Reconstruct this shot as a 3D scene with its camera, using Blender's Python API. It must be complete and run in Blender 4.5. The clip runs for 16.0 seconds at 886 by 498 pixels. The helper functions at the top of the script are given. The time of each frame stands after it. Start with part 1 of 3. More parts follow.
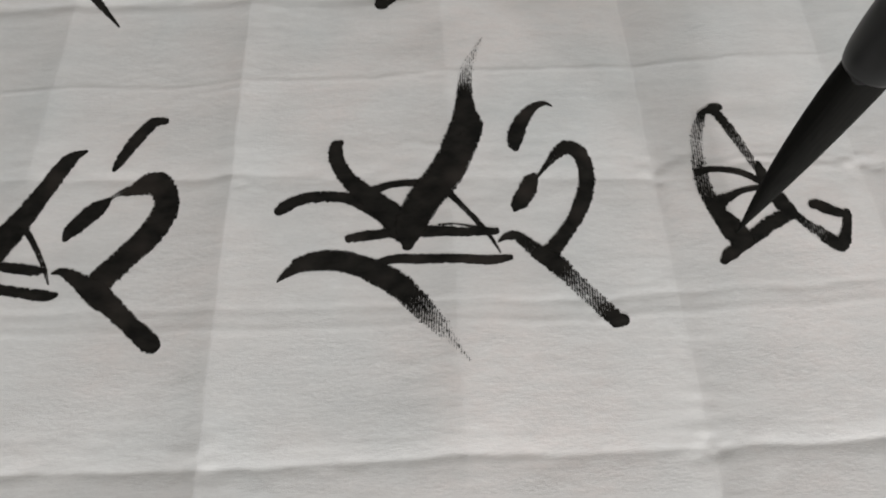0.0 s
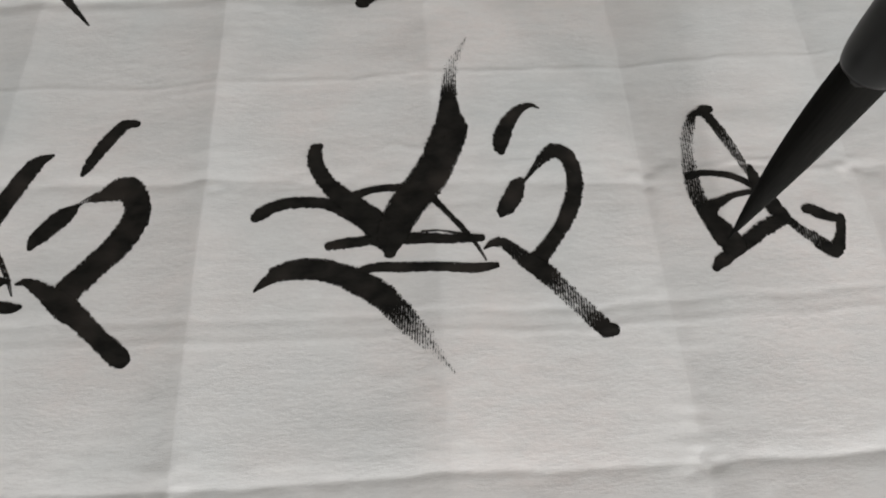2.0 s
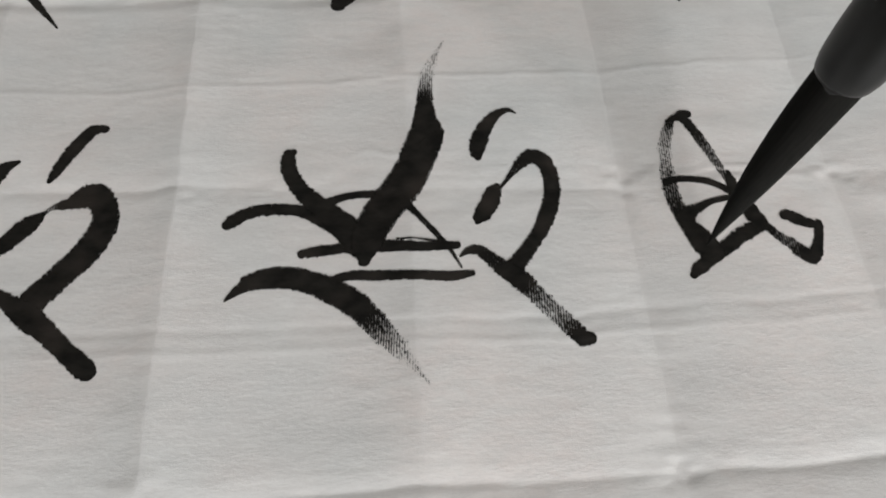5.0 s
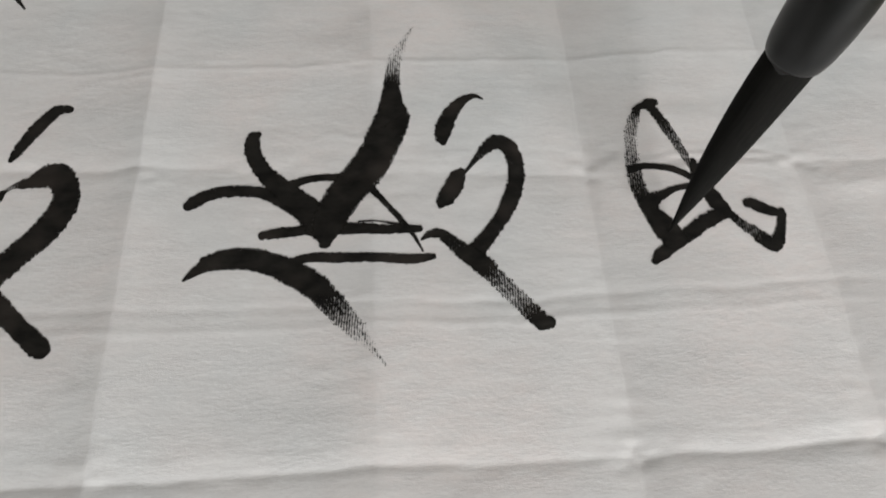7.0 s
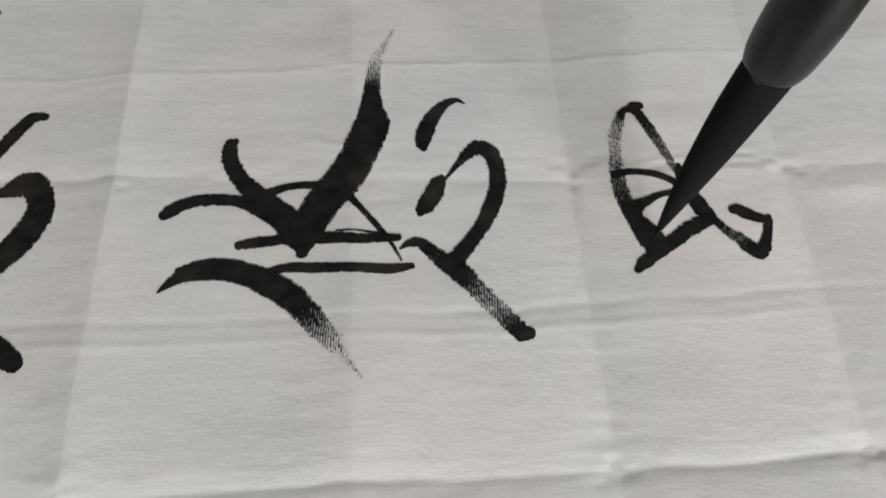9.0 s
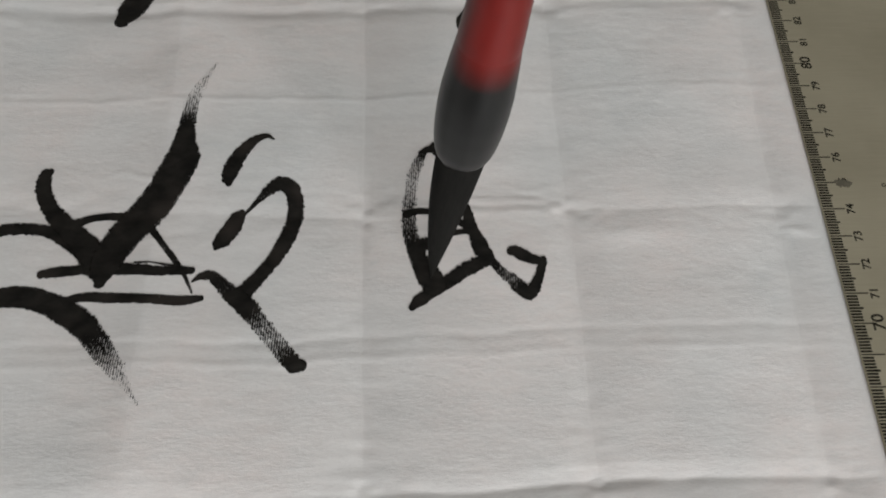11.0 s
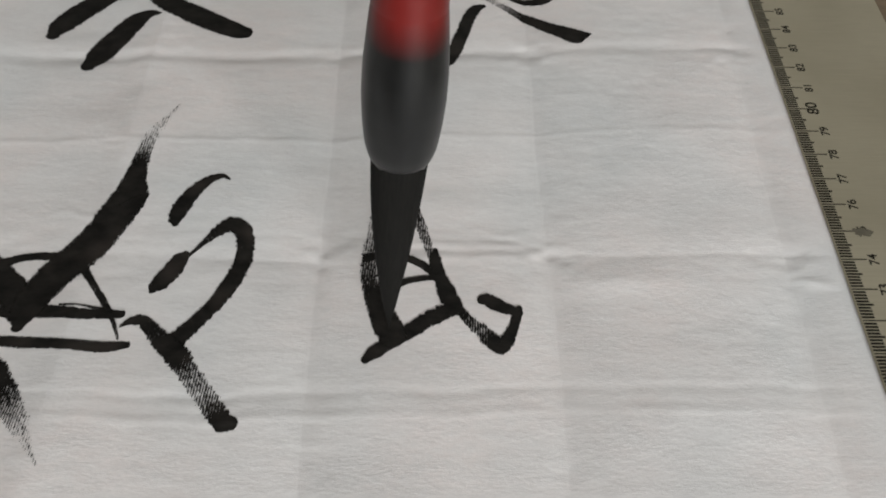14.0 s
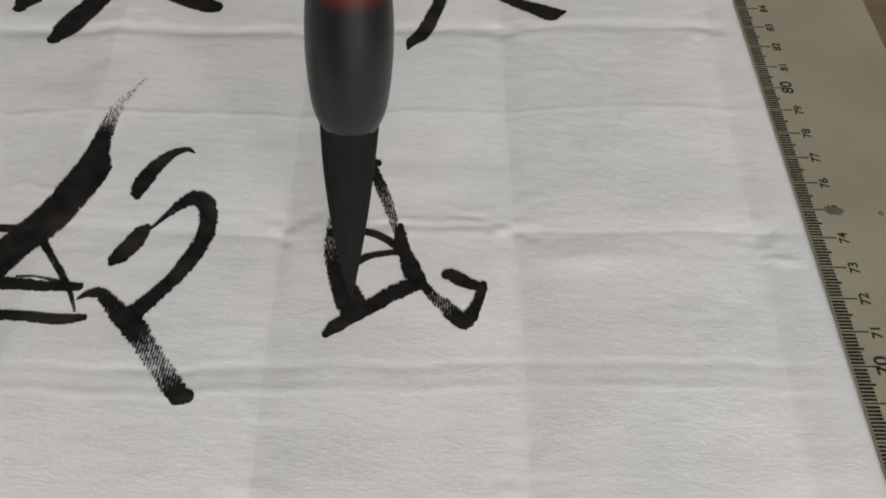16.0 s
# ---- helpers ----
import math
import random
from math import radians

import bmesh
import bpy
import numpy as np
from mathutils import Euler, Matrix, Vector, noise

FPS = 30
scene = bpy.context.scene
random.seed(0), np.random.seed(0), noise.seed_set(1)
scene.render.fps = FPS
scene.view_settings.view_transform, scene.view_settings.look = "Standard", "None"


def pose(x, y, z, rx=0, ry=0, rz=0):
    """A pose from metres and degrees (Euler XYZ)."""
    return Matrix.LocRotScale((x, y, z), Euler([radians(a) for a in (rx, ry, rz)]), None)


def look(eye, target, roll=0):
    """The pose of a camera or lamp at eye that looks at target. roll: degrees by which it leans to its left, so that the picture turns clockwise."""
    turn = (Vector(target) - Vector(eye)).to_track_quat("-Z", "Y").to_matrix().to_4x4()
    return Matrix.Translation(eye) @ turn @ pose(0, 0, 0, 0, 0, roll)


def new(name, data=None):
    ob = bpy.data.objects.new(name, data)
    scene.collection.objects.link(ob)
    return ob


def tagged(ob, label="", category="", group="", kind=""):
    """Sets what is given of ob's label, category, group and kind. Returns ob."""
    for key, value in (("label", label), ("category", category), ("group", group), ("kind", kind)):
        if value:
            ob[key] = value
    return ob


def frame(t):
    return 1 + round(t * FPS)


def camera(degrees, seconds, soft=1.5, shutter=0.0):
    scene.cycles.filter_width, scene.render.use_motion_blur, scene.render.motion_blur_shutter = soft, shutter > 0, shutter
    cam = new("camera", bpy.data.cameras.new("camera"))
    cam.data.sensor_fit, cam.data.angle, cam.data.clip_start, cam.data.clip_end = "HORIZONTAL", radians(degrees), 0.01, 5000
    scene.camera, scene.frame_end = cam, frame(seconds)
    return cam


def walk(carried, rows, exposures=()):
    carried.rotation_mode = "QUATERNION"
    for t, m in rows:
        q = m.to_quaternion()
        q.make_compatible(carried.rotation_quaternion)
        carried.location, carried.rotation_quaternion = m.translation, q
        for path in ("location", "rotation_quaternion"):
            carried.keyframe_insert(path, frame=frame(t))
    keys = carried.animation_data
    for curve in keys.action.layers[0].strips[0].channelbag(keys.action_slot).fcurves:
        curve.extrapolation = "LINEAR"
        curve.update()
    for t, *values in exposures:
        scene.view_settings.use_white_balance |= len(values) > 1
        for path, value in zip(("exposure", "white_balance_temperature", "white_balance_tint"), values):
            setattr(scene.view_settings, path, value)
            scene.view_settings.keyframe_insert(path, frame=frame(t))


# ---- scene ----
CM = 0.01
cam = camera(65.5, 16.0, soft=2.0)
# seconds; x, y, z in centimetres (the ruler's edge is x = 0, the paper z = 0); yaw, pitch, roll in degrees
ROWS = [
    (0, -22.381, -12.981, 18.981, -0.74, -63.63, -1.15),
    (0.5, -22.226, -13.147, 18.902, -1.00, -63.71, -0.66),
    (1, -22.138, -12.665, 18.739, -2.06, -63.72, -0.08),
    (1.5, -22.168, -12.424, 18.626, -2.54, -63.69, 0.19),
    (2, -22.294, -12.434, 18.388, -3.33, -63.64, 0.93),
    (2.5, -22.421, -12.217, 18.173, -4.12, -64.05, 1.62),
    (3, -22.380, -12.082, 18.272, -3.81, -63.76, 1.06),
    (3.5, -22.206, -12.205, 18.107, -4.32, -63.59, 1.68),
    (3.7, -22.124, -12.026, 18.131, -4.33, -63.74, 1.66),
    (5.8, -21.403, -12.365, 18.350, -5.97, -63.34, 3.16),
    (6, -21.055, -12.676, 18.440, -5.56, -63.02, 2.99),
    (6.5, -20.675, -12.971, 18.134, -6.04, -63.36, 3.89),
    (7, -20.897, -12.656, 17.921, -6.22, -63.31, 4.00),
    (7.5, -20.869, -12.493, 17.773, -6.27, -63.40, 3.92),
    (8, -20.705, -12.369, 17.849, -6.05, -63.53, 3.53),
    (8.2, -20.651, -12.311, 17.813, -6.14, -63.41, 3.62),
    (10.3, -17.165, -10.441, 19.129, -2.71, -66.20, 2.89),
    (10.4, -16.797, -10.275, 19.417, -1.89, -66.28, 3.98),
    (10.5, -16.407, -10.497, 19.599, -2.25, -65.48, 5.26),
    (10.6, -15.702, -11.067, 19.384, -0.66, -64.67, 4.03),
    (10.7, -14.699, -11.870, 19.142, -0.37, -64.23, 2.85),
    (10.8, -14.552, -11.307, 19.741, -5.76, -66.28, 7.05),
    (10.9, -14.134, -11.374, 20.006, -6.75, -66.17, 6.48),
    (11, -13.823, -10.926, 20.335, -7.13, -66.95, 6.21),
    (11.2, -12.669, -10.366, 20.286, -1.82, -64.02, 1.60),
    (11.5, -12.209, -9.479, 18.570, -2.21, -59.66, 2.04),
    (11.7, -11.850, -9.555, 18.556, -1.77, -58.78, 1.23),
    (11.9, -11.692, -10.318, 18.583, -0.33, -57.50, 0.17),
    (12, -11.773, -10.703, 18.509, 0.20, -57.22, -0.17),
    (12.5, -11.757, -11.410, 17.735, -0.49, -57.52, 0.75),
    (13, -11.783, -11.610, 17.541, -0.51, -57.98, 0.99),
    (13.5, -11.932, -11.501, 17.439, -0.61, -58.14, 1.06),
    (14, -11.843, -11.565, 17.331, -0.88, -58.02, 1.40),
    (14.5, -11.715, -11.598, 17.188, -1.15, -57.97, 1.82),
    (15, -11.443, -11.908, 17.140, -0.96, -58.01, 1.82),
    (15.3, -11.404, -12.084, 17.330, -0.70, -58.68, 1.32),
    (15.5, -11.285, -12.280, 17.053, -0.63, -58.37, 1.89),
    (16, -10.928, -11.905, 16.823, -1.45, -58.44, 2.30),
]


def held(x, y, z, yaw, pitch, roll):
    return pose(CM * x, CM * y, CM * z, 0, 0, yaw) @ pose(0, 0, 0, 90 + pitch, 0, 0) @ pose(0, 0, 0, 0, 0, roll)


EXPOSURES = [(0, 0.0), (8.2, 0.0), (10.3, -0.05), (11.0, -0.22), (11.5, -0.15), (12.2, -0.06), (12.8, -0.04), (16, -0.04)]
walk(cam, [(r[0], held(*r[1:])) for r in ROWS], EXPOSURES)

# ---- light: a cloudy sky, let in by one window behind the writer ----
world = bpy.data.worlds.new("sky")
scene.world = world
world.use_nodes = True
wn = world.node_tree
sky = wn.nodes.new("ShaderNodeTexSky")
sky.sky_type, sky.sun_disc, sky.sun_elevation, sky.sun_rotation = "NISHITA", False, radians(40), radians(160)
wn.links.new(sky.outputs[0], wn.nodes["Background"].inputs[0])
wn.nodes["Background"].inputs[1].default_value = 0.08

WIN = (-0.18, 1.01, 0.14, 1.22)  # the window's opening: x from, to; z from, to
WALL_S, WALL_N, WALL_W, WALL_E, FLOOR, CEIL = -1.50, 1.9, -2.2, 2.6, -0.76, 2.0
lamp = bpy.data.lights.new("window_daylight", "AREA")
lamp.shape, lamp.size, lamp.size_y = "RECTANGLE", WIN[1] - WIN[0] - 0.04, WIN[3] - WIN[2] - 0.04
lamp.energy, lamp.color = 51.0, (0.966, 0.97, 0.963)
daylight = new("window_daylight", lamp)
daylight.matrix_world = look(((WIN[0] + WIN[1]) / 2, WALL_S - 0.06, (WIN[2] + WIN[3]) / 2), ((WIN[0] + WIN[1]) / 2, 1, (WIN[2] + WIN[3]) / 2))


# ---- materials ----
class Nodes:
    """A node material with a principled shader, built link by link."""

    def __init__(self, name, rough=0.6, metal=0.0, spec=0.5):
        self.mat = bpy.data.materials.new(name)
        self.mat.use_nodes = True
        self.tree = self.mat.node_tree
        self.bsdf = self.tree.nodes["Principled BSDF"]
        self.out = self.tree.nodes["Material Output"]
        self.bsdf.inputs["Roughness"].default_value = rough
        self.bsdf.inputs["Metallic"].default_value = metal
        self.bsdf.inputs["Specular IOR Level"].default_value = spec

    def add(self, kind, **values):
        n = self.tree.nodes.new(kind)
        for key, v in values.items():
            setattr(n, key, v)
        return n

    def put(self, value, socket):
        if isinstance(value, bpy.types.NodeSocket):
            self.tree.links.new(value, socket)
        else:
            socket.default_value = value

    def coord(self, scale=(1, 1, 1), turn=0.0, source="Object"):
        c, m = self.add("ShaderNodeTexCoord"), self.add("ShaderNodeMapping")
        self.put(c.outputs[source], m.inputs[0])
        m.inputs["Scale"].default_value = scale
        m.inputs["Rotation"].default_value = (0, 0, radians(turn))
        return m.outputs[0]

    def noise(self, where, scale, detail=3.0, rough=0.5):
        n = self.add("ShaderNodeTexNoise")
        self.put(where, n.inputs["Vector"])
        n.inputs["Scale"].default_value, n.inputs["Detail"].default_value, n.inputs["Roughness"].default_value = scale, detail, rough
        return n.outputs[0]

    def ramp(self, fac, stops):
        n = self.add("ShaderNodeValToRGB")
        self.put(fac, n.inputs[0])
        for _ in stops[2:]:
            n.color_ramp.elements.new(0.5)
        for e, (at, c) in zip(n.color_ramp.elements, stops):
            e.position, e.color = at, (c, c, c, 1) if isinstance(c, (int, float)) else (*c, 1)
        return n.outputs[0]

    def math(self, op, a, b=0.0, clamp=False):
        n = self.add("ShaderNodeMath", operation=op, use_clamp=clamp)
        self.put(a, n.inputs[0])
        self.put(b, n.inputs[1])
        return n.outputs[0]

    def mix(self, fac, a, b, blend="MIX"):
        n = self.add("ShaderNodeMix", data_type="RGBA", blend_type=blend)
        self.put(fac, n.inputs[0])
        for v, s in ((a, n.inputs[6]), (b, n.inputs[7])):
            self.put((*v, 1) if isinstance(v, tuple) else v, s)
        return n.outputs[2]

    def bump(self, height, strength, distance):
        n = self.add("ShaderNodeBump")
        self.put(height, n.inputs["Height"])
        n.inputs["Strength"].default_value, n.inputs["Distance"].default_value = strength, distance
        self.put(n.outputs[0], self.bsdf.inputs["Normal"])

    def colour(self, c):
        self.put((*c, 1) if isinstance(c, tuple) else c, self.bsdf.inputs["Base Color"])
        return self


def paper_material():
    """Soft rice paper: short fibres that mostly run across, flecks of pulp, a faint warm and cool tint."""
    m = Nodes("rice_paper", rough=0.85, spec=0.2)
    fibre = m.noise(m.coord((1, 4.2, 1), turn=4), 430, 3, 0.65)
    cross = m.noise(m.coord((3.4, 1, 1), turn=-13), 520, 2, 0.6)
    fleck = m.noise(m.coord((1, 1.7, 1)), 1500, 2, 0.6)
    pulp = m.noise(m.coord((1, 1.6, 1)), 120, 5, 0.65)
    tint = m.noise(m.coord(), 13, 3, 0.5)
    tone = m.mix(m.ramp(tint, [(0.40, 0.0), (0.64, 1.0)]), (0.785, 0.732, 0.712), (0.692, 0.702, 0.700))
    tone = m.mix(m.ramp(pulp, [(0.35, 0.0), (0.68, 0.55)]), tone, (0.785, 0.78, 0.77))
    tone = m.mix(m.ramp(fibre, [(0.32, 0.20), (0.52, 0.0)]), tone, (0.58, 0.572, 0.56))
    tone = m.mix(m.ramp(fleck, [(0.30, 0.22), (0.5, 0.0)]), tone, (0.60, 0.59, 0.58))
    cloud = m.noise(m.coord((1, 2.4, 1)), 42, 4, 0.68)
    tone = m.mix(m.ramp(cloud, [(0.36, 0.26), (0.58, 0.0)]), tone, (0.61, 0.605, 0.60))
    m.colour(tone)
    h = m.math("ADD", m.math("ADD", m.math("MULTIPLY", fibre, 1.0), m.math("MULTIPLY", cross, 0.4)), m.math("ADD", m.math("MULTIPLY", pulp, 0.6), m.math("MULTIPLY", fleck, 0.25)))
    m.bump(m.math("MULTIPLY", h, m.ramp(cloud, [(0.3, 1.0), (0.62, 0.35)])), 0.20, 0.0005)
    return m.mat


def ink_material():
    """Black ink; where the brush ran dry, the paper's weave shows between streaks."""
    m = Nodes("black_ink", rough=0.6, spec=0.16)
    blot = m.noise(m.coord((1, 1.6, 1)), 150, 4, 0.6)
    wash = m.noise(m.coord(), 55, 2, 0.5)
    tone = m.mix(m.ramp(blot, [(0.35, 0.0), (0.72, 1.0)]), (0.0055, 0.0051, 0.0046), (0.021, 0.019, 0.0165))
    m.colour(m.mix(m.ramp(wash, [(0.52, 0.0), (0.72, 0.75)]), tone, (0.036, 0.030, 0.026)))
    m.bump(m.noise(m.coord((1, 2.5, 1)), 500, 2), 0.3, 0.0002)
    uv = m.add("ShaderNodeUVMap", uv_map="along")
    scaled = m.add("ShaderNodeMapping")
    m.put(uv.outputs[0], scaled.inputs[0])
    scaled.inputs["Scale"].default_value = (2.6, 26.0, 1.0)
    streak = m.noise(scaled.outputs[0], 1.0, 3, 0.6)
    band = m.add("ShaderNodeTexWave", bands_direction="X")
    m.put(m.coord((1, 0.35, 1), turn=10), band.inputs["Vector"])
    for key, v in (("Scale", 430.0), ("Distortion", 2.5), ("Detail", 2.0), ("Detail Scale", 2.0)):
        band.inputs[key].default_value = v
    weave = m.math("ADD", m.math("MULTIPLY", band.outputs["Fac"], 0.24), m.math("MULTIPLY", m.noise(m.coord((1900, 800, 1), turn=9), 1.0, 2, 0.5), 0.76))
    grain = m.noise(m.coord((900, 900, 1)), 1.0, 2, 0.6)
    dry = m.add("ShaderNodeAttribute", attribute_name="dry").outputs["Fac"]
    cover = m.math("ADD", m.math("MULTIPLY", streak, 0.22), m.math("ADD", m.math("MULTIPLY", weave, 0.58), m.math("MULTIPLY", grain, 0.20)))
    cover = m.math("ADD", m.math("MULTIPLY", m.math("SUBTRACT", cover, 0.5), 2.4), 0.5)
    ink = m.math("MULTIPLY", m.math("SUBTRACT", cover, m.math("SUBTRACT", m.math("MULTIPLY", dry, m.math("SUBTRACT", 1.5, m.math("MULTIPLY", dry, 0.5))), 0.42)), 3.2, clamp=True)
    clear, mixed = m.add("ShaderNodeBsdfTransparent"), m.add("ShaderNodeMixShader")
    m.put(ink, mixed.inputs[0])
    m.put(clear.outputs[0], mixed.inputs[1])
    m.put(m.bsdf.outputs[0], mixed.inputs[2])
    m.put(mixed.outputs[0], m.out.inputs[0])
    return m.mat


def ruler_material():
    m = Nodes("satin_steel", rough=0.42, metal=0.55, spec=0.4)
    brushed = m.noise(m.coord((60, 2600, 1)), 1.0, 3, 0.6)
    stain = m.noise(m.coord(), 28, 4, 0.55)
    tone = m.mix(m.ramp(stain, [(0.3, 0.0), (0.7, 1.0)]), (0.46, 0.42, 0.305), (0.56, 0.515, 0.385))
    m.colour(m.mix(m.ramp(brushed, [(0.35, 0.25), (0.6, 0.0)]), tone, (0.36, 0.32, 0.25)))
    m.put(m.ramp(stain, [(0.3, 0.36), (0.7, 0.5)]), m.bsdf.inputs["Roughness"])
    m.bump(brushed, 0.12, 0.0001)
    return m.mat


def wood_material(name, light, dark, rough=0.45):
    m = Nodes(name, rough=rough)
    grain = m.noise(m.coord((1.2, 22, 1)), 9, 6, 0.6)
    pores = m.noise(m.coord((8, 220, 1)), 6, 3, 0.6)
    tone = m.mix(m.ramp(grain, [(0.3, 0.0), (0.7, 1.0)]), dark, light)
    m.colour(m.mix(m.ramp(pores, [(0.35, 0.4), (0.5, 0.0)]), tone, tuple(c * 0.6 for c in dark)))
    m.bump(pores, 0.25, 0.0003)
    return m.mat


def plain_material(name, a, b, scale, rough=0.6, bump=0.0, spec=0.5, stretch=(1, 1, 1)):
    m = Nodes(name, rough=rough, spec=spec)
    n = m.noise(m.coord(stretch), scale, 5, 0.6)
    m.colour(m.mix(m.ramp(n, [(0.3, 0.0), (0.7, 1.0)]), a, b))
    if bump:
        m.bump(n, 0.4, bump)
    return m.mat


PAPER, INK, STEEL = paper_material(), ink_material(), ruler_material()
DESK = wood_material("desk_wood", (0.20, 0.15, 0.095), (0.13, 0.095, 0.06))


def brush_material(top):
    """Black horn whose upper end is rubbed over with red lacquer."""
    m = Nodes("horn_under_lacquer", rough=0.36, spec=0.42)
    xyz, rise = m.add("ShaderNodeSeparateXYZ"), m.add("ShaderNodeMapRange")
    m.put(m.coord(), xyz.inputs[0])
    m.put(xyz.outputs["Z"], rise.inputs["Value"])
    rise.inputs["From Min"].default_value, rise.inputs["From Max"].default_value = (top - 0.65) * CM, (top + 0.05) * CM
    cloud = m.math("MULTIPLY", m.math("SUBTRACT", m.noise(m.coord(), 260, 3), 0.5), 0.5)
    cloud_red = m.noise(m.coord((1, 1, 0.25)), 90, 4, 0.6)
    red = m.math("ADD", rise.outputs[0], m.math("MULTIPLY", cloud, rise.outputs[0]), clamp=True)
    m.colour(m.mix(red, m.mix(m.ramp(m.noise(m.coord((1, 1, 0.3)), 420, 4, 0.6), [(0.35, 0.0), (0.7, 1.0)]), (0.0030, 0.0034, 0.0036), (0.0060, 0.0066, 0.0068)), m.mix(cloud_red, (0.150, 0.0105, 0.0090), (0.105, 0.0075, 0.0062))))
    return m.mat


HAIR = plain_material("inked_hair", (0.006, 0.006, 0.0055), (0.011, 0.0105, 0.0095), 700, rough=0.7, bump=0.0003, spec=0.05, stretch=(3, 3, 0.05))
PRINT = plain_material("black_print", (0.014, 0.0125, 0.009), (0.03, 0.027, 0.02), 300, rough=0.6, spec=0.15)
SMUDGE = plain_material("dried_ink_stain", (0.07, 0.062, 0.045), (0.16, 0.145, 0.105), 260, rough=0.5)
PLASTER = plain_material("wall_paint", (0.40, 0.39, 0.37), (0.45, 0.44, 0.415), 6, rough=0.8, bump=0.002)
BOARDS = wood_material("floor_wood", (0.30, 0.21, 0.13), (0.2, 0.14, 0.08))
FRAME = plain_material("window_paint", (0.74, 0.74, 0.72), (0.8, 0.8, 0.78), 20, rough=0.5)


# ---- building helpers ----
def mesh_of(name, bm, material, smooth=False):
    me = bpy.data.meshes.new(name)
    bm.to_mesh(me)
    bm.free()
    me.materials.append(material)
    if smooth:
        me.polygons.foreach_set("use_smooth", [True] * len(me.polygons))
    return me


def part(name, bm, material, parent=None, label="", smooth=False):
    ob = new(name, mesh_of(name, bm, material, smooth))
    ob.parent = parent
    return tagged(ob, label)


def box(x0, x1, y0, y1, z0, z1, bevel=0.0):
    bm = bmesh.new()
    bmesh.ops.create_cube(bm, size=1, matrix=Matrix.LocRotScale(((x0 + x1) / 2, (y0 + y1) / 2, (z0 + z1) / 2), None, (x1 - x0, y1 - y0, z1 - z0)))
    if bevel:
        bmesh.ops.bevel(bm, geom=bm.edges[:], offset=bevel, segments=2, affect="EDGES")
    return bm


def merged(*pieces):
    out = bmesh.new()
    for p in pieces:
        me = bpy.data.meshes.new("piece")
        p.to_mesh(me)
        p.free()
        out.from_mesh(me)
        bpy.data.meshes.remove(me)
    return out


def structure(name, bm, material, label):
    return tagged(part(name, bm, material), label, name.split("_")[0], kind="structure")


# ---- the room round the desk ----
T = 0.12
structure("floor", box(WALL_W, WALL_E, WALL_S, WALL_N, FLOOR - T, FLOOR), BOARDS, "plain brown wooden floor under the desk")
structure("ceiling", box(WALL_W, WALL_E, WALL_S, WALL_N, CEIL, CEIL + T), PLASTER, "plain grey-beige painted ceiling above the desk")
structure("wall_north", box(WALL_W - T, WALL_E + T, WALL_N, WALL_N + T, FLOOR - T, CEIL + T), PLASTER, "plain grey-beige painted wall beyond the desk")
structure("wall_west", box(WALL_W - T, WALL_W, WALL_S, WALL_N, FLOOR - T, CEIL + T), PLASTER, "plain grey-beige painted side wall")
structure("wall_east", box(WALL_E, WALL_E + T, WALL_S, WALL_N, FLOOR - T, CEIL + T), PLASTER, "plain grey-beige painted side wall")
structure("wall_south", merged(
    box(WALL_W - T, WIN[0], WALL_S - T, WALL_S, FLOOR - T, CEIL + T), box(WIN[1], WALL_E + T, WALL_S - T, WALL_S, FLOOR - T, CEIL + T),
    box(WIN[0], WIN[1], WALL_S - T, WALL_S, FLOOR - T, WIN[2]), box(WIN[0], WIN[1], WALL_S - T, WALL_S, WIN[3], CEIL + T)),
    PLASTER, "grey-beige painted wall with one wide window opening")
window = tagged(new("window_1"), "wide window with a white painted frame", "window", kind="structure")
W = 0.05
for n, b in (("window_frame", (WIN[0], WIN[0] + W, WIN[2], WIN[3])), ("window_frame", (WIN[1] - W, WIN[1], WIN[2], WIN[3])),
             ("window_frame", (WIN[0] + W, WIN[1] - W, WIN[3] - W, WIN[3])), ("window_sill", (WIN[0] + W, WIN[1] - W, WIN[2], WIN[2] + W))):
    part(n, box(b[0], b[1], WALL_S - T + 0.005, WALL_S - T + 0.05, b[2], b[3], 0.004), FRAME, window)

# ---- the desk ----
DESK_TOP = -0.0022
desk = tagged(new("writing_desk"), "brown wooden writing desk under the paper and ruler", "desk")
part("desktop", box(-0.85, 0.60, -0.30, 0.50, DESK_TOP - 0.03, DESK_TOP, 0.003), DESK, desk)
for lx in (-0.80, 0.55):
    for ly in (-0.25, 0.45):
        part("leg", box(lx - 0.03, lx + 0.03, ly - 0.03, ly + 0.03, FLOOR, DESK_TOP - 0.03, 0.003), DESK, desk)


# ---- the paper: soft sheet, once folded into a grid of cells ----
# folds across: place, the slope just before and just after it, the width of the crease
FOLDS_X = ((-35.6, 0.079, -0.070, 0.17), (-29.0, 0.125, -0.105, 0.08), (-21.9, 0.085, -0.040, 0.16), (-15.3, -0.088, 0.118, 0.07), (-8.55, -0.075, 0.105, 0.08), (-1.4, -0.065, 0.085, 0.10))
# how much each of them leans from the sheet's own direction
LEAN_OF_FOLD = ((-44, -29.0, -15.3, -8.55, -1.4, 2), (-0.005, -0.007, -0.018, -0.010, 0.035, 0.035))
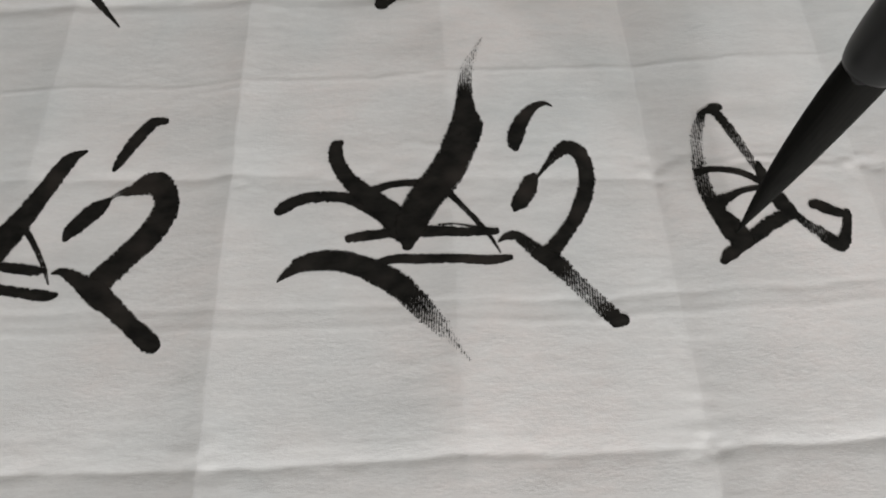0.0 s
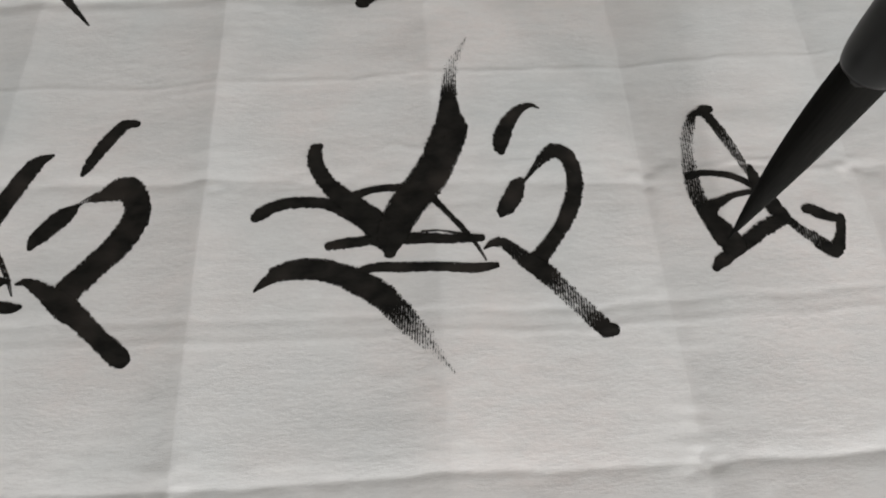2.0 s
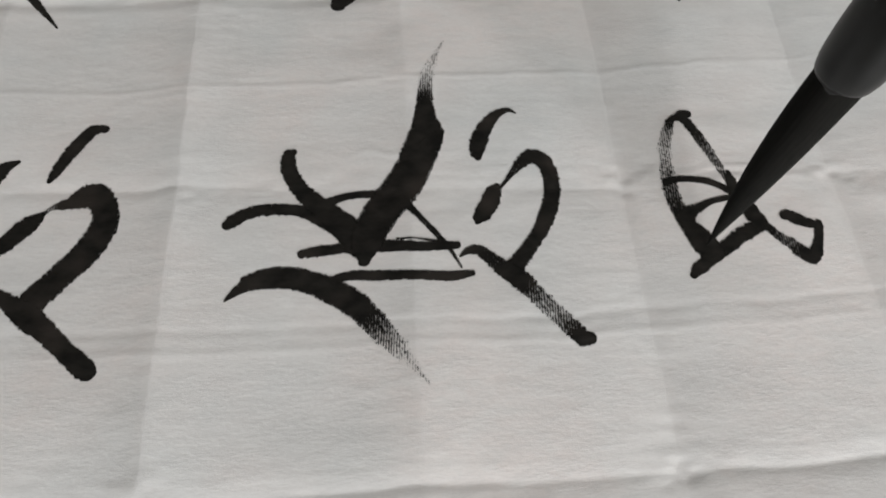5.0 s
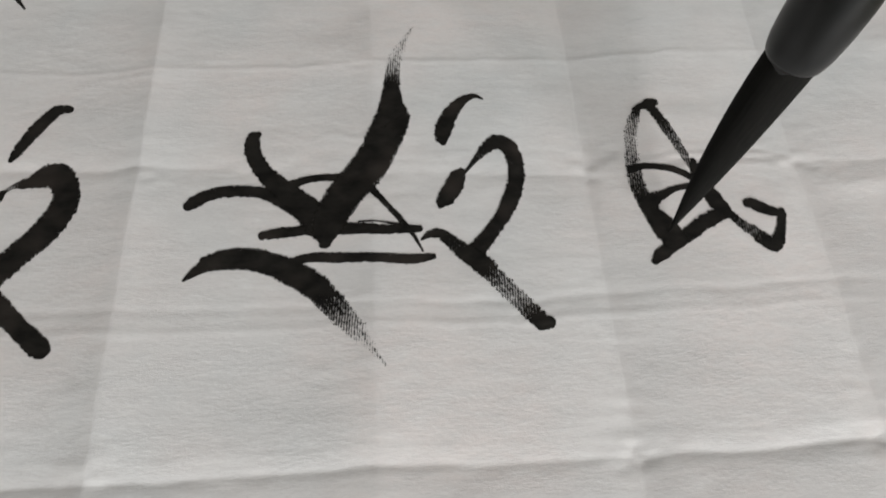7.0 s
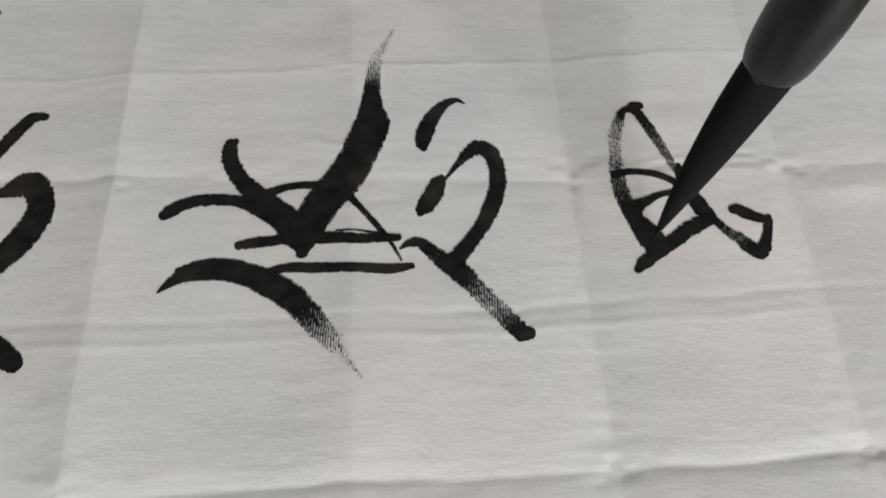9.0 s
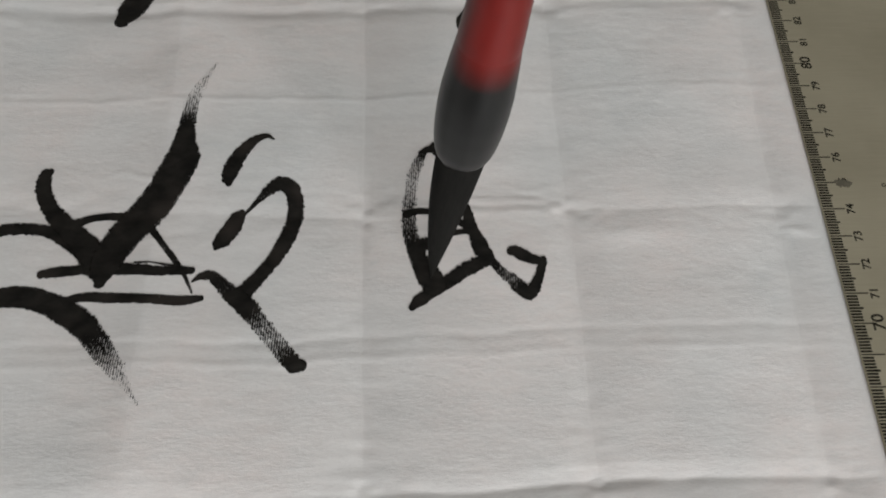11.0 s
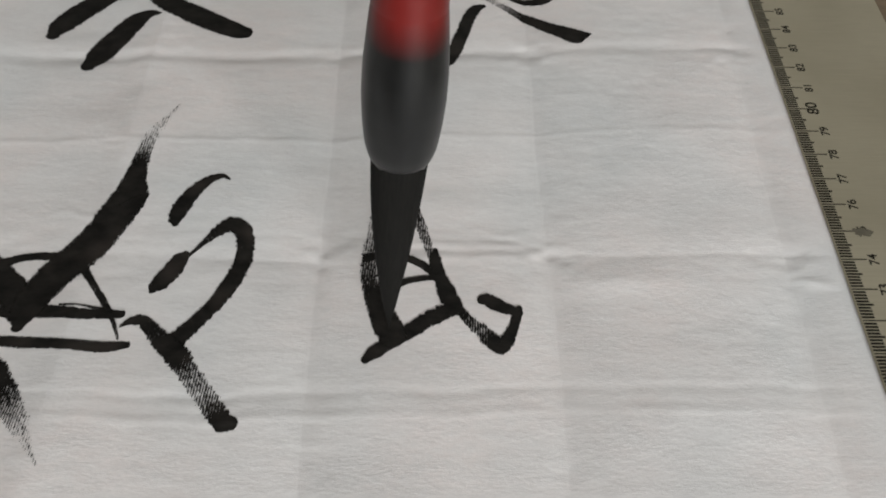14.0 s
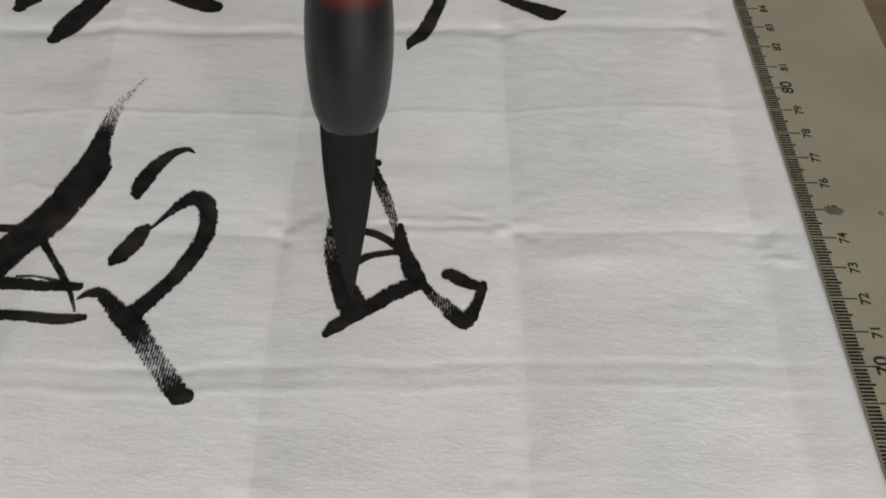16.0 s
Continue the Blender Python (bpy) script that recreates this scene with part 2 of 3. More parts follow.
# creases along: the line's y and the strength at some x; soft banks (offset, half width, slope);
# a sharp valley (slope before and its reach, slope after and its reach)
CREASES = (
    dict(x=(-36, -29, -21.4, -15.3, -9.0, -1), y=(-9.9, -9.85, -9.77, -9.75, -9.6, -9.55), strength=(1.1, 1.15, 0.85, 1.05, 1.25, 0.9),
         banks=((-1.1, 0.6, -0.022), (0.42, 0.08, 0.030), (0.55, 0.09, -0.030)), valley=(-0.215, 0.30, 0.165, 0.36)),
    dict(x=(-36, -18, -8.0, 0), y=(-5.6, -5.62, -5.32, -5.3), strength=(0.9, 1.0, 0.85, 0.7),
         banks=((-0.40, 0.07, 0.080), (-0.22, 0.13, -0.072), (0.20, 0.13, -0.072), (0.40, 0.08, 0.080)), valley=None),
    dict(x=(-36, -29, -22, -17, -15.5, -15.0, -9.2, -8.4, -1), y=(-0.6, -0.64, -1.0, -1.15, -1.15, -1.12, -0.95, -0.92, -0.87),
         strength=(0.7, 0.8, 0.4, 1.1, 1.4, -0.5, -0.6, 1.2, 0.9), banks=(), valley=(-0.120, 0.15, 0.115, 0.60)),
    dict(x=(-36, -30, -22, -15.6, -8.6, -1), y=(3.1, 3.15, 3.34, 3.32, 3.78, 4.1), strength=(1, 1, 1, 1.1, 1, 0.8),
         banks=((-0.40, 0.3, 0.024), (-0.07, 0.07, 0.072), (0.07, 0.08, -0.080)), valley=None),
    dict(x=(-36, -18, -4, 0), y=(7.1, 7.3, 7.95, 8.1), strength=(1, 1.1, 0.8, 0.8), banks=((-0.20, 0.20, -0.115), (0.20, 0.22, 0.095)), valley=None),
    dict(x=(-36, 0), y=(11.4, 11.9), strength=(1, 1), banks=((-0.2, 0.3, -0.080), (0.2, 0.3, 0.080)), valley=None),
)


def settled(slope, step):
    """Height in cm from slopes along one axis, with the sheet lying down again at a distance."""
    h = np.cumsum(slope) * step
    k = int(8.0 / step)
    bell = np.hanning(2 * k + 1)
    return h - np.convolve(np.pad(h, k, mode="edge"), bell / bell.sum(), "same")[k:-k]


def profile_x(at):
    slope = np.zeros_like(at)
    for place, before, after, width in FOLDS_X:
        d = at - place
        past = 0.5 + 0.5 * np.tanh(2 * d / width)
        slope += np.exp(-np.abs(d) / 1.7) * (before * (1 - past) + after * past)
    return settled(slope, at[1] - at[0])


def profile_y(at, crease):
    """Height across one crease, by the distance from its line."""
    slope = sum((amount * np.exp(-(((at - place) / half) ** 2)) for place, half, amount in crease["banks"]), np.zeros_like(at))
    if crease["valley"]:
        before, reach_before, after, reach_after = crease["valley"]
        past = 0.5 + 0.5 * np.tanh(2 * at / 0.06)
        slope += before * (1 - past) * np.exp(-np.abs(at) / reach_before) + after * past * np.exp(-np.abs(at) / reach_after)
    return settled(slope, at[1] - at[0])


STEP = 0.06
GX, GY = np.arange(-44, 1.2, STEP), np.arange(-14, 16.5, STEP)


def value_noise(seed, cell_x, cell_y):
    """Smooth random heights over the sheet."""
    rng = np.random.default_rng(seed)
    nx, ny = int((GX[-1] - GX[0]) / cell_x) + 3, int((GY[-1] - GY[0]) / cell_y) + 3
    v = rng.uniform(-1, 1, (ny, nx))
    fx, fy = (GX - GX[0]) / cell_x, (GY - GY[0]) / cell_y
    ix, iy = fx.astype(int), fy.astype(int)
    sx, sy = (fx - ix), (fy - iy)
    sx, sy = (sx * sx * (3 - 2 * sx))[None, :], (sy * sy * (3 - 2 * sy))[:, None]
    a, b = v[np.ix_(iy, ix)], v[np.ix_(iy, ix + 1)]
    c, d = v[np.ix_(iy + 1, ix)], v[np.ix_(iy + 1, ix + 1)]
    return (a * (1 - sx) + b * sx) * (1 - sy) + (c * (1 - sx) + d * sx) * sy


# creases are no straight lines: each wavers a little, and is stronger in some cells than in others
waver_x, waver_y = 0.06 * value_noise(1, 6.0, 3.4) + 0.025 * value_noise(11, 3.0, 0.7), 0.12 * value_noise(2, 3.2, 6.0) + 0.05 * value_noise(12, 0.7, 3.0)
strong_x, strong_y = 1.25 + 0.32 * value_noise(3, 6.8, 4.2), 1.0 + 0.35 * value_noise(4, 2.8, 4.2)
MX, MY = np.meshgrid(GX, GY)
across = MX - np.interp(MX, *LEAN_OF_FOLD) * MY + waver_x
HEIGHT = np.interp(across, GX, profile_x(GX)) * strong_x
AT = np.arange(-20, 20, STEP / 2)
crease_lines = []
for crease in CREASES:
    d = MY - np.interp(MX, crease["x"], crease["y"]) + waver_y
    crease_lines.append(d)
    HEIGHT += np.interp(d, AT, profile_y(AT, crease)) * np.interp(MX, crease["x"], crease["strength"]) * strong_y
HEIGHT += 0.030 * value_noise(5, 3.1, 2.2) + 0.007 * value_noise(6, 1.3, 1.0) + 0.0017 * value_noise(7, 0.5, 0.40) + 0.0006 * value_noise(8, 0.40, 0.14)
# fine crinkles that run across the sheet, in patches and beside the folds
near_fold = sum(np.exp(-((crease_lines[k] / 0.9) ** 2)) for k in (0, 2, 4)) + 0.7 * sum(np.exp(-(((across - x) / 0.7) ** 2)) for x in (-29.0, -21.9, -15.3, -8.55, -1.4))
patches = np.clip(value_noise(41, 2.3, 1.7) + 0.25, 0, 1) + 0.9 * np.clip(near_fold, 0, 1)
HEIGHT += patches * (0.0030 * value_noise(42, 0.8, 0.24) + 0.0034 * value_noise(43, 0.42, 0.32) + 0.0010 * value_noise(46, 0.5, 0.13))
# puckers where two folds meet
for k, (cx, cy) in enumerate([(x, y) for x in (-29.0, -15.3, -8.6, -1.4) for y in (-9.7, -0.95, 7.5)]):
    d = np.hypot((MX - cx) / 1.0, (MY - cy) / 0.5)
    HEIGHT += (0.016 if cx < -20 or cx > -2 else 0.030) * np.exp(-d * d) * value_noise(20 + k, 0.45, 0.28)
# crumpled band beyond the crease in one cell
band = np.exp(-(((crease_lines[2] - 0.35) / 0.32) ** 2)) * np.clip((MX + 15.2) / 0.8, 0, 1) * np.clip((-8.4 - MX) / 0.8, 0, 1)
HEIGHT += band * (0.012 * value_noise(47, 0.9, 0.22) + 0.006 * value_noise(48, 0.4, 0.16))
# a short raised wrinkle by the ruler
for wx, wy, wl, wh in ((-0.9, -1.75, 0.55, 0.025), (-0.5, -1.62, 0.4, 0.018), (-22.5, 0.35, 1.4, 0.012), (-9.9, -0.15, 1.1, 0.006)):
    HEIGHT += wh * np.exp(-((MX - wx) / wl) ** 2 - ((MY - wy - 0.12 * np.sin(4 * MX)) / 0.11) ** 2)
# cells that stand up a little by a fold
for wx, wy, lx, ly, wh in ((-21.9, -7.9, 1.3, 1.9, 0.055), (-6.4, -1.75, 1.6, 0.4, 0.035), (-29.0, -7.0, 1.2, 2.4, 0.03), (-11.5, 0.9, 2.2, 0.6, 0.03), (-25.5, 7.9, 1.8, 0.5, 0.03)):
    HEIGHT += wh * np.exp(-(((MX - wx) / lx) ** 2) - ((MY - wy) / ly) ** 2)
# the ruler holds the sheet down
HEIGHT *= np.clip((0.15 - MX) / 1.2, 0.0, 1.0)
HEIGHT = np.maximum(HEIGHT, -0.18)


def height(x, y):
    """The sheet's height in cm at places in cm."""
    fx, fy = np.clip((x - GX[0]) / STEP, 0, len(GX) - 1.001), np.clip((y - GY[0]) / STEP, 0, len(GY) - 1.001)
    ix, iy = fx.astype(int), fy.astype(int)
    sx, sy = fx - ix, fy - iy
    return (HEIGHT[iy, ix] * (1 - sx) + HEIGHT[iy, ix + 1] * sx) * (1 - sy) + (HEIGHT[iy + 1, ix] * (1 - sx) + HEIGHT[iy + 1, ix + 1] * sx) * sy


def build_sheet():
    ny, nx = HEIGHT.shape
    top = np.stack([MX, MY, HEIGHT], -1).reshape(-1, 3) * CM
    i = (np.arange(ny - 1)[:, None] * nx + np.arange(nx - 1)[None, :]).ravel()
    quads = np.stack([i, i + 1, i + nx + 1, i + nx], 1)
    me = bpy.data.meshes.new("paper_sheet")
    me.from_pydata(top.tolist(), [], quads.tolist())
    me.polygons.foreach_set("use_smooth", [True] * len(me.polygons))
    me.materials.append(PAPER)
    ob = new("paper_sheet", me)
    thick = ob.modifiers.new("thickness", "SOLIDIFY")
    thick.thickness, thick.offset = 0.00012, -1
    return tagged(ob, "creased white rice paper with fold lines and black brush writing", "paper")


sheet = build_sheet()


# ---- the writing ----
stroke_count = 0


def stroke(points):
    """One stroke of ink on the sheet: x, y, width in cm and how dry the brush ran (0 to 1)."""
    global stroke_count
    stroke_count += 1
    pts = np.array([(*p, 0.0)[:4] for p in points], float)
    ends = np.vstack([2 * pts[0] - pts[1], pts, 2 * pts[-1] - pts[-2]])
    fine = []
    for a, b, c, d in zip(ends, ends[1:], ends[2:], ends[3:]):
        n = max(3, int(np.hypot(*(c - b)[:2]) / 0.030))
        for u in np.arange(n) / n:
            fine.append(0.5 * (2 * b + (c - a) * u + (2 * a - 5 * b + 4 * c - d) * u * u + (3 * b - a - 3 * c + d) * u ** 3))
    fine.append(ends[-2])
    fine = np.array(fine)
    xy, w, dry = fine[:, :2], np.maximum(fine[:, 2], 0.01), np.clip(fine[:, 3], 0, 1)
    way = np.gradient(xy, axis=0)
    way /= np.linalg.norm(way, axis=1)[:, None] + 1e-9
    side = np.stack([-way[:, 1], way[:, 0]], 1)
    # round caps
    first, last = w[0] / 2, w[-1] / 2
    caps_a = [(xy[0] - way[0] * first * math.sin(q), side[0], first * math.cos(q), dry[0]) for q in (1.35, 1.0, 0.6, 0.25)]
    caps_b = [(xy[-1] + way[-1] * last * math.sin(q), side[-1], last * math.cos(q), dry[-1]) for q in (0.25, 0.6, 1.0, 1.35)]
    rows = caps_a + [(p, s, h / 2, d) for p, s, h, d in zip(xy, side, w, dry)] + caps_b
    across = np.linspace(-1, 1, 9)
    rng = np.random.default_rng(100 + stroke_count)
    slow, fast = rng.normal(0, 0.010, (2, len(rows) + 6)), rng.normal(0, 0.016, (2, len(rows)))
    rough_edge = [np.convolve(a, np.hanning(7) / 2, "valid") + b for a, b in zip(slow, fast)]
    verts, faces, uvs, dryness, length = [], [], [], [], 0.0
    for k, (p, s, half, d) in enumerate(rows):
        if k:
            length += np.hypot(*(p - rows[k - 1][0]))
        rag = (1.0 + d) * min(1, half / 0.2)
        lo, hi = half + 0.012 + rag * rough_edge[0][k], half + 0.012 + rag * rough_edge[1][k]
        for v in across:
            reach = hi if v > 0 else lo
            x, y = p + s * v * reach
            verts.append((x, y))
            uvs.append((length, v * half + 3.7 * stroke_count))
            feather = 0.62 * min(1.0, half / 0.16) if abs(v) > 0.99 else 0.0
            dryness.append(min(1.0, max(feather, d * (1.0 + 0.15 * abs(v)))))
        if k:
            j = 9 * k
            faces += [(j - 9 + c, j - 8 + c, j + c + 1, j + c) for c in range(8)]
    verts = np.array(verts)
    z = height(verts[:, 0], verts[:, 1]) + 0.010 + 0.00015 * stroke_count
    me = bpy.data.meshes.new("ink_stroke")
    me.from_pydata((np.column_stack([verts, z]) * CM).tolist(), [], faces)
    me.attributes.new("dry", "FLOAT", "POINT").data.foreach_set("value", dryness)
    layer = me.uv_layers.new(name="along")
    corner = np.zeros(len(me.loops), int)
    me.loops.foreach_get("vertex_index", corner)
    layer.data.foreach_set("uv", np.array(uvs)[corner].ravel())
    me.polygons.foreach_set("use_smooth", [True] * len(me.polygons))
    me.materials.append(INK)
    ob = new("ink_stroke", me)
    ob.parent = sheet
    return tagged(ob, "black ink stroke running dry" if dry.max() > 0.3 else "solid black ink stroke")


# the left character
stroke([(-31.55, 1.62, 0.24), (-31.77, 1.65, 0.34), (-32.02, 1.52, 0.44), (-32.34, 1.04, 0.46), (-32.67, 0.39, 0.41), (-32.85, -0.02, 0.31), (-32.97, -0.28, 0.13)])
stroke([(-34.04, -2.81, 0.17), (-33.93, -2.54, 0.47), (-33.56, -2.08, 0.61), (-33.20, -1.71, 0.57), (-32.93, -1.42, 0.18)])
stroke([(-33.04, -1.52, 0.09, 0.3), (-32.70, -1.22, 0.14, 0.5), (-32.34, -1.09, 0.36, 0.2)])
stroke([(-32.43, -1.19, 0.18), (-31.96, -0.95, 0.68), (-31.47, -0.82, 0.83), (-31.06, -1.45, 0.78), (-31.11, -2.11, 0.88), (-31.49, -2.86, 0.87), (-32.10, -3.58, 0.82), (-32.62, -4.21, 0.85)])
stroke([(-34.17, -3.98, 0.06), (-33.87, -3.94, 0.26), (-33.35, -4.22, 0.47), (-32.75, -4.67, 0.71), (-32.06, -5.23, 0.57), (-31.43, -5.80, 0.53), (-31.05, -6.14, 0.57), (-30.86, -6.30, 0.60), (-30.76, -6.38, 0.54)])
stroke([(-33.99, 0.46, 0.10), (-34.39, 0.21, 0.43), (-34.71, -0.29, 0.59), (-35.01, -0.99, 0.62), (-35.37, -1.81, 0.70), (-35.73, -2.51, 0.91), (-36.12, -3.19, 0.98)])
stroke([(-35.38, -2.36, 0.19), (-34.90, -3.04, 0.15, 0.25), (-34.49, -3.73, 0.12, 0.38), (-34.19, -4.36, 0.03, 0.4)])
stroke([(-36.03, -3.69, 0.27), (-35.06, -3.84, 0.34), (-34.67, -3.89, 0.31), (-34.37, -3.86, 0.08)])
stroke([(-35.93, -4.44, 0.30), (-34.87, -4.63, 0.33), (-34.17, -4.74, 0.34), (-33.88, -4.70, 0.12)])
stroke([(-35.32, 7.81, 0.40), (-34.74, 7.03, 0.26), (-34.22, 6.39, 0.13), (-33.90, 5.98, 0.04)])
# the middle character
stroke([(-27.28, -4.50, 0.04), (-26.96, -4.19, 0.29), (-26.53, -3.92, 0.55), (-25.97, -3.83, 0.67), (-25.40, -3.86, 0.68), (-24.71, -4.08, 0.71), (-24.10, -4.41, 0.76), (-23.60, -4.75, 0.77, 0.1), (-23.10, -5.28, 0.69, 0.36), (-22.72, -5.76, 0.60, 0.58), (-22.35, -6.20, 0.44, 0.74), (-22.08, -6.52, 0.27, 0.82), (-21.58, -7.20, 0.04, 0.88)])
stroke([(-24.38, -4.02, 0.18), (-23.85, -3.87, 0.28), (-23.03, -3.90, 0.31), (-22.21, -3.94, 0.28), (-21.38, -4.01, 0.26), (-20.73, -4.02, 0.30), (-20.21, -3.95, 0.17)])
stroke([(-25.17, -3.10, 0.26), (-24.63, -3.03, 0.33), (-23.98, -2.97, 0.33), (-23.15, -2.93, 0.43), (-22.31, -2.99, 0.36), (-21.47, -3.06, 0.29), (-20.59, -3.03, 0.22)])
stroke([(-22.37, -2.76, 0.04, 0.3), (-21.83, -2.77, 0.04, 0.4), (-21.32, -2.86, 0.07, 0.4), (-20.73, -2.98, 0.11)])
stroke([(-22.38, -3.84, 0.03, 0.3), (-21.56, -3.85, 0.03, 0.4), (-21.07, -3.90, 0.05, 0.3), (-20.41, -3.95, 0.07)])
stroke([(-27.41, -2.06, 0.32), (-27.21, -1.89, 0.44), (-26.79, -1.66, 0.40), (-26.22, -1.56, 0.39), (-25.53, -1.60, 0.37), (-25.00, -1.74, 0.43), (-24.45, -1.98, 0.63), (-23.99, -2.29, 0.73), (-23.53, -2.80, 0.87), (-23.32, -3.19, 0.61), (-23.32, -3.44, 0.27)])
stroke([(-25.55, 0.51, 0.21), (-25.68, 0.37, 0.43), (-25.69, -0.04, 0.48), (-25.47, -0.59, 0.50), (-25.09, -1.13, 0.57), (-24.54, -1.64, 0.67), (-23.95, -2.20, 0.79), (-23.42, -2.80, 0.88)])
stroke([(-24.53, -1.46, 0.36), (-24.05, -1.24, 0.24), (-23.54, -1.14, 0.23), (-22.94, -1.17, 0.27), (-22.42, -1.15, 0.35)])
stroke([(-23.35, -3.44, 0.31), (-23.31, -3.02, 0.84), (-23.14, -2.43, 1.05), (-22.75, -1.72, 1.13), (-22.26, -1.09, 1.18), (-21.84, -0.36, 1.14), (-21.55, 0.35, 1.14), (-21.34, 0.99, 1.12), (-21.35, 1.58, 0.77), (-21.34, 2.19, 0.56, 0.15), (-21.30, 2.81, 0.48, 0.55), (-21.15, 3.60, 0.37, 0.8), (-20.61, 4.85, 0.04, 0.88)])
stroke([(-21.25, 0.56, 0.64), (-21.00, 0.87, 0.36), (-20.77, 1.10, 0.04)])
stroke([(-22.05, -1.57, 0.24, 0.1), (-21.55, -2.18, 0.17, 0.28), (-21.08, -2.78, 0.17, 0.3), (-20.75, -3.27, 0.10, 0.35), (-20.50, -3.78, 0.04, 0.45)])
# the right character
stroke([(-18.38, 1.72, 0.04), (-18.66, 1.85, 0.17), (-19.07, 1.65, 0.33), (-19.42, 1.20, 0.47), (-19.66, 0.68, 0.53), (-19.76, 0.24, 0.45), (-19.75, 0.02, 0.21)])
stroke([(-19.22, -1.02, 0.19, 0.3), (-19.34, -1.20, 0.47), (-19.48, -1.55, 0.54), (-19.70, -1.91, 0.53), (-19.89, -2.19, 0.36), (-19.95, -2.30, 0.11)])
stroke([(-19.22, -1.20, 0.06, 0.3), (-18.89, -0.79, 0.11, 0.3), (-18.55, -0.37, 0.27, 0.3), (-18.22, -0.06, 0.47, 0.1), (-17.96, 0.02, 0.52), (-17.65, -0.26, 0.53, 0.1), (-17.52, -0.81, 0.51, 0.2), (-17.56, -1.40, 0.51, 0.1), (-17.78, -2.06, 0.51), (-18.12, -2.71, 0.45), (-18.51, -3.25, 0.45), (-18.89, -3.73, 0.51), (-19.00, -4.08, 0.54)])
stroke([(-20.54, -3.41, 0.04), (-20.26, -3.23, 0.22), (-19.92, -3.24, 0.35, 0.2), (-19.57, -3.56, 0.44, 0.3), (-19.18, -3.91, 0.57, 0.1), (-18.83, -4.22, 0.62, 0.1), (-18.41, -4.72, 0.52, 0.5), (-17.91, -5.30, 0.51, 0.6), (-17.50, -5.79, 0.51, 0.35), (-17.26, -6.03, 0.57), (-17.04, -6.06, 0.32)])
# the far left character
stroke([(-29.83, 12.42, 0.30), (-29.42, 12.56, 0.30), (-29.13, 12.69, 0.37), (-28.77, 12.66, 0.25), (-28.49, 12.62, 0.07)])
stroke([(-25.80, 13.28, 0.19), (-25.43, 13.46, 0.37), (-24.75, 13.53, 0.36), (-23.87, 13.28, 0.35), (-22.86, 12.89, 0.53), (-22.09, 12.48, 0.57), (-21.45, 12.10, 0.32), (-21.13, 11.97, 0.06)])
stroke([(-22.21, 12.62, 0.31), (-22.00, 12.14, 0.22), (-21.83, 11.73, 0.04)])
stroke([(-24.75, 11.44, 0.34), (-24.53, 11.74, 0.61), (-24.00, 12.34, 0.66), (-23.37, 13.11, 0.71), (-22.78, 13.60, 0.72), (-22.22, 14.33, 0.65)])
stroke([(-20.95, 14.62, 0.47), (-20.67, 13.28, 0.52), (-20.61, 12.24, 0.62), (-20.87, 11.53, 0.72), (-21.44, 11.24, 0.54), (-22.32, 11.40, 0.46), (-23.04, 11.60, 0.40), (-23.31, 11.50, 0.14)])
stroke([(-25.93, 8.25, 0.45), (-25.80, 8.75, 0.90), (-25.36, 9.44, 1.01), (-24.77, 10.06, 0.92), (-24.23, 10.34, 0.47), (-23.87, 10.31, 0.06)])
stroke([(-24.24, 6.74, 0.55), (-23.98, 7.29, 0.95), (-23.54, 8.16, 0.98), (-23.10, 8.99, 0.85), (-22.66, 9.38, 0.44), (-22.23, 9.41, 0.06)])
stroke([(-23.61, 11.14, 0.23, 0.7), (-22.95, 10.72, 0.50, 0.6), (-22.15, 10.05, 0.78, 0.1), (-21.05, 9.44, 0.90), (-19.99, 8.89, 0.84), (-19.19, 8.54, 0.72), (-18.98, 8.50, 0.55)])
# the far right character
stroke([(-14.93, 12.47, 0.07), (-14.49, 12.75, 0.28), (-13.69, 12.99, 0.35), (-12.88, 12.85, 0.42), (-12.07, 12.60, 0.68), (-11.38, 12.23, 0.39), (-11.02, 11.89, 0.09)])
stroke([(-12.27, 14.58, 0.94), (-12.12, 13.70, 0.89), (-11.93, 12.85, 0.68)])
stroke([(-13.89, 9.18, 0.28), (-13.56, 9.55, 0.78), (-12.93, 10.32, 0.87), (-12.39, 10.80, 0.68), (-11.84, 11.03, 0.39), (-11.53, 10.93, 0.06)])
stroke([(-10.19, 10.17, 0.17), (-10.50, 9.99, 0.41), (-10.77, 9.43, 0.47), (-11.01, 8.58, 0.48), (-11.29, 7.76, 0.52), (-11.55, 7.20, 0.54), (-11.83, 6.88, 0.40), (-11.96, 6.47, 0.04)])
stroke([(-10.48, 10.77, 0.13, 0.8), (-9.57, 10.29, 0.25, 0.65), (-8.83, 9.72, 0.37, 0.35), (-8.11, 9.22, 0.49), (-7.39, 8.80, 0.64), (-6.89, 8.53, 0.76), (-6.67, 8.56, 0.60), (-6.30, 8.65, 0.09)])
stroke([(-9.44, 10.84, 0.07), (-8.79, 10.55, 0.26), (-8.13, 10.49, 0.39), (-7.70, 10.82, 0.53), (-7.49, 11.46, 0.56), (-7.53, 12.18, 0.51, 0.2), (-7.73, 12.85, 0.42, 0.3), (-8.14, 13.58, 0.32, 0.3)])
stroke([(-10.65, 11.30, 0.20), (-10.20, 11.31, 0.47), (-9.79, 11.55, 0.47), (-9.54, 12.10, 0.45), (-9.20, 12.52, 0.42), (-8.71, 13.10, 0.25)])
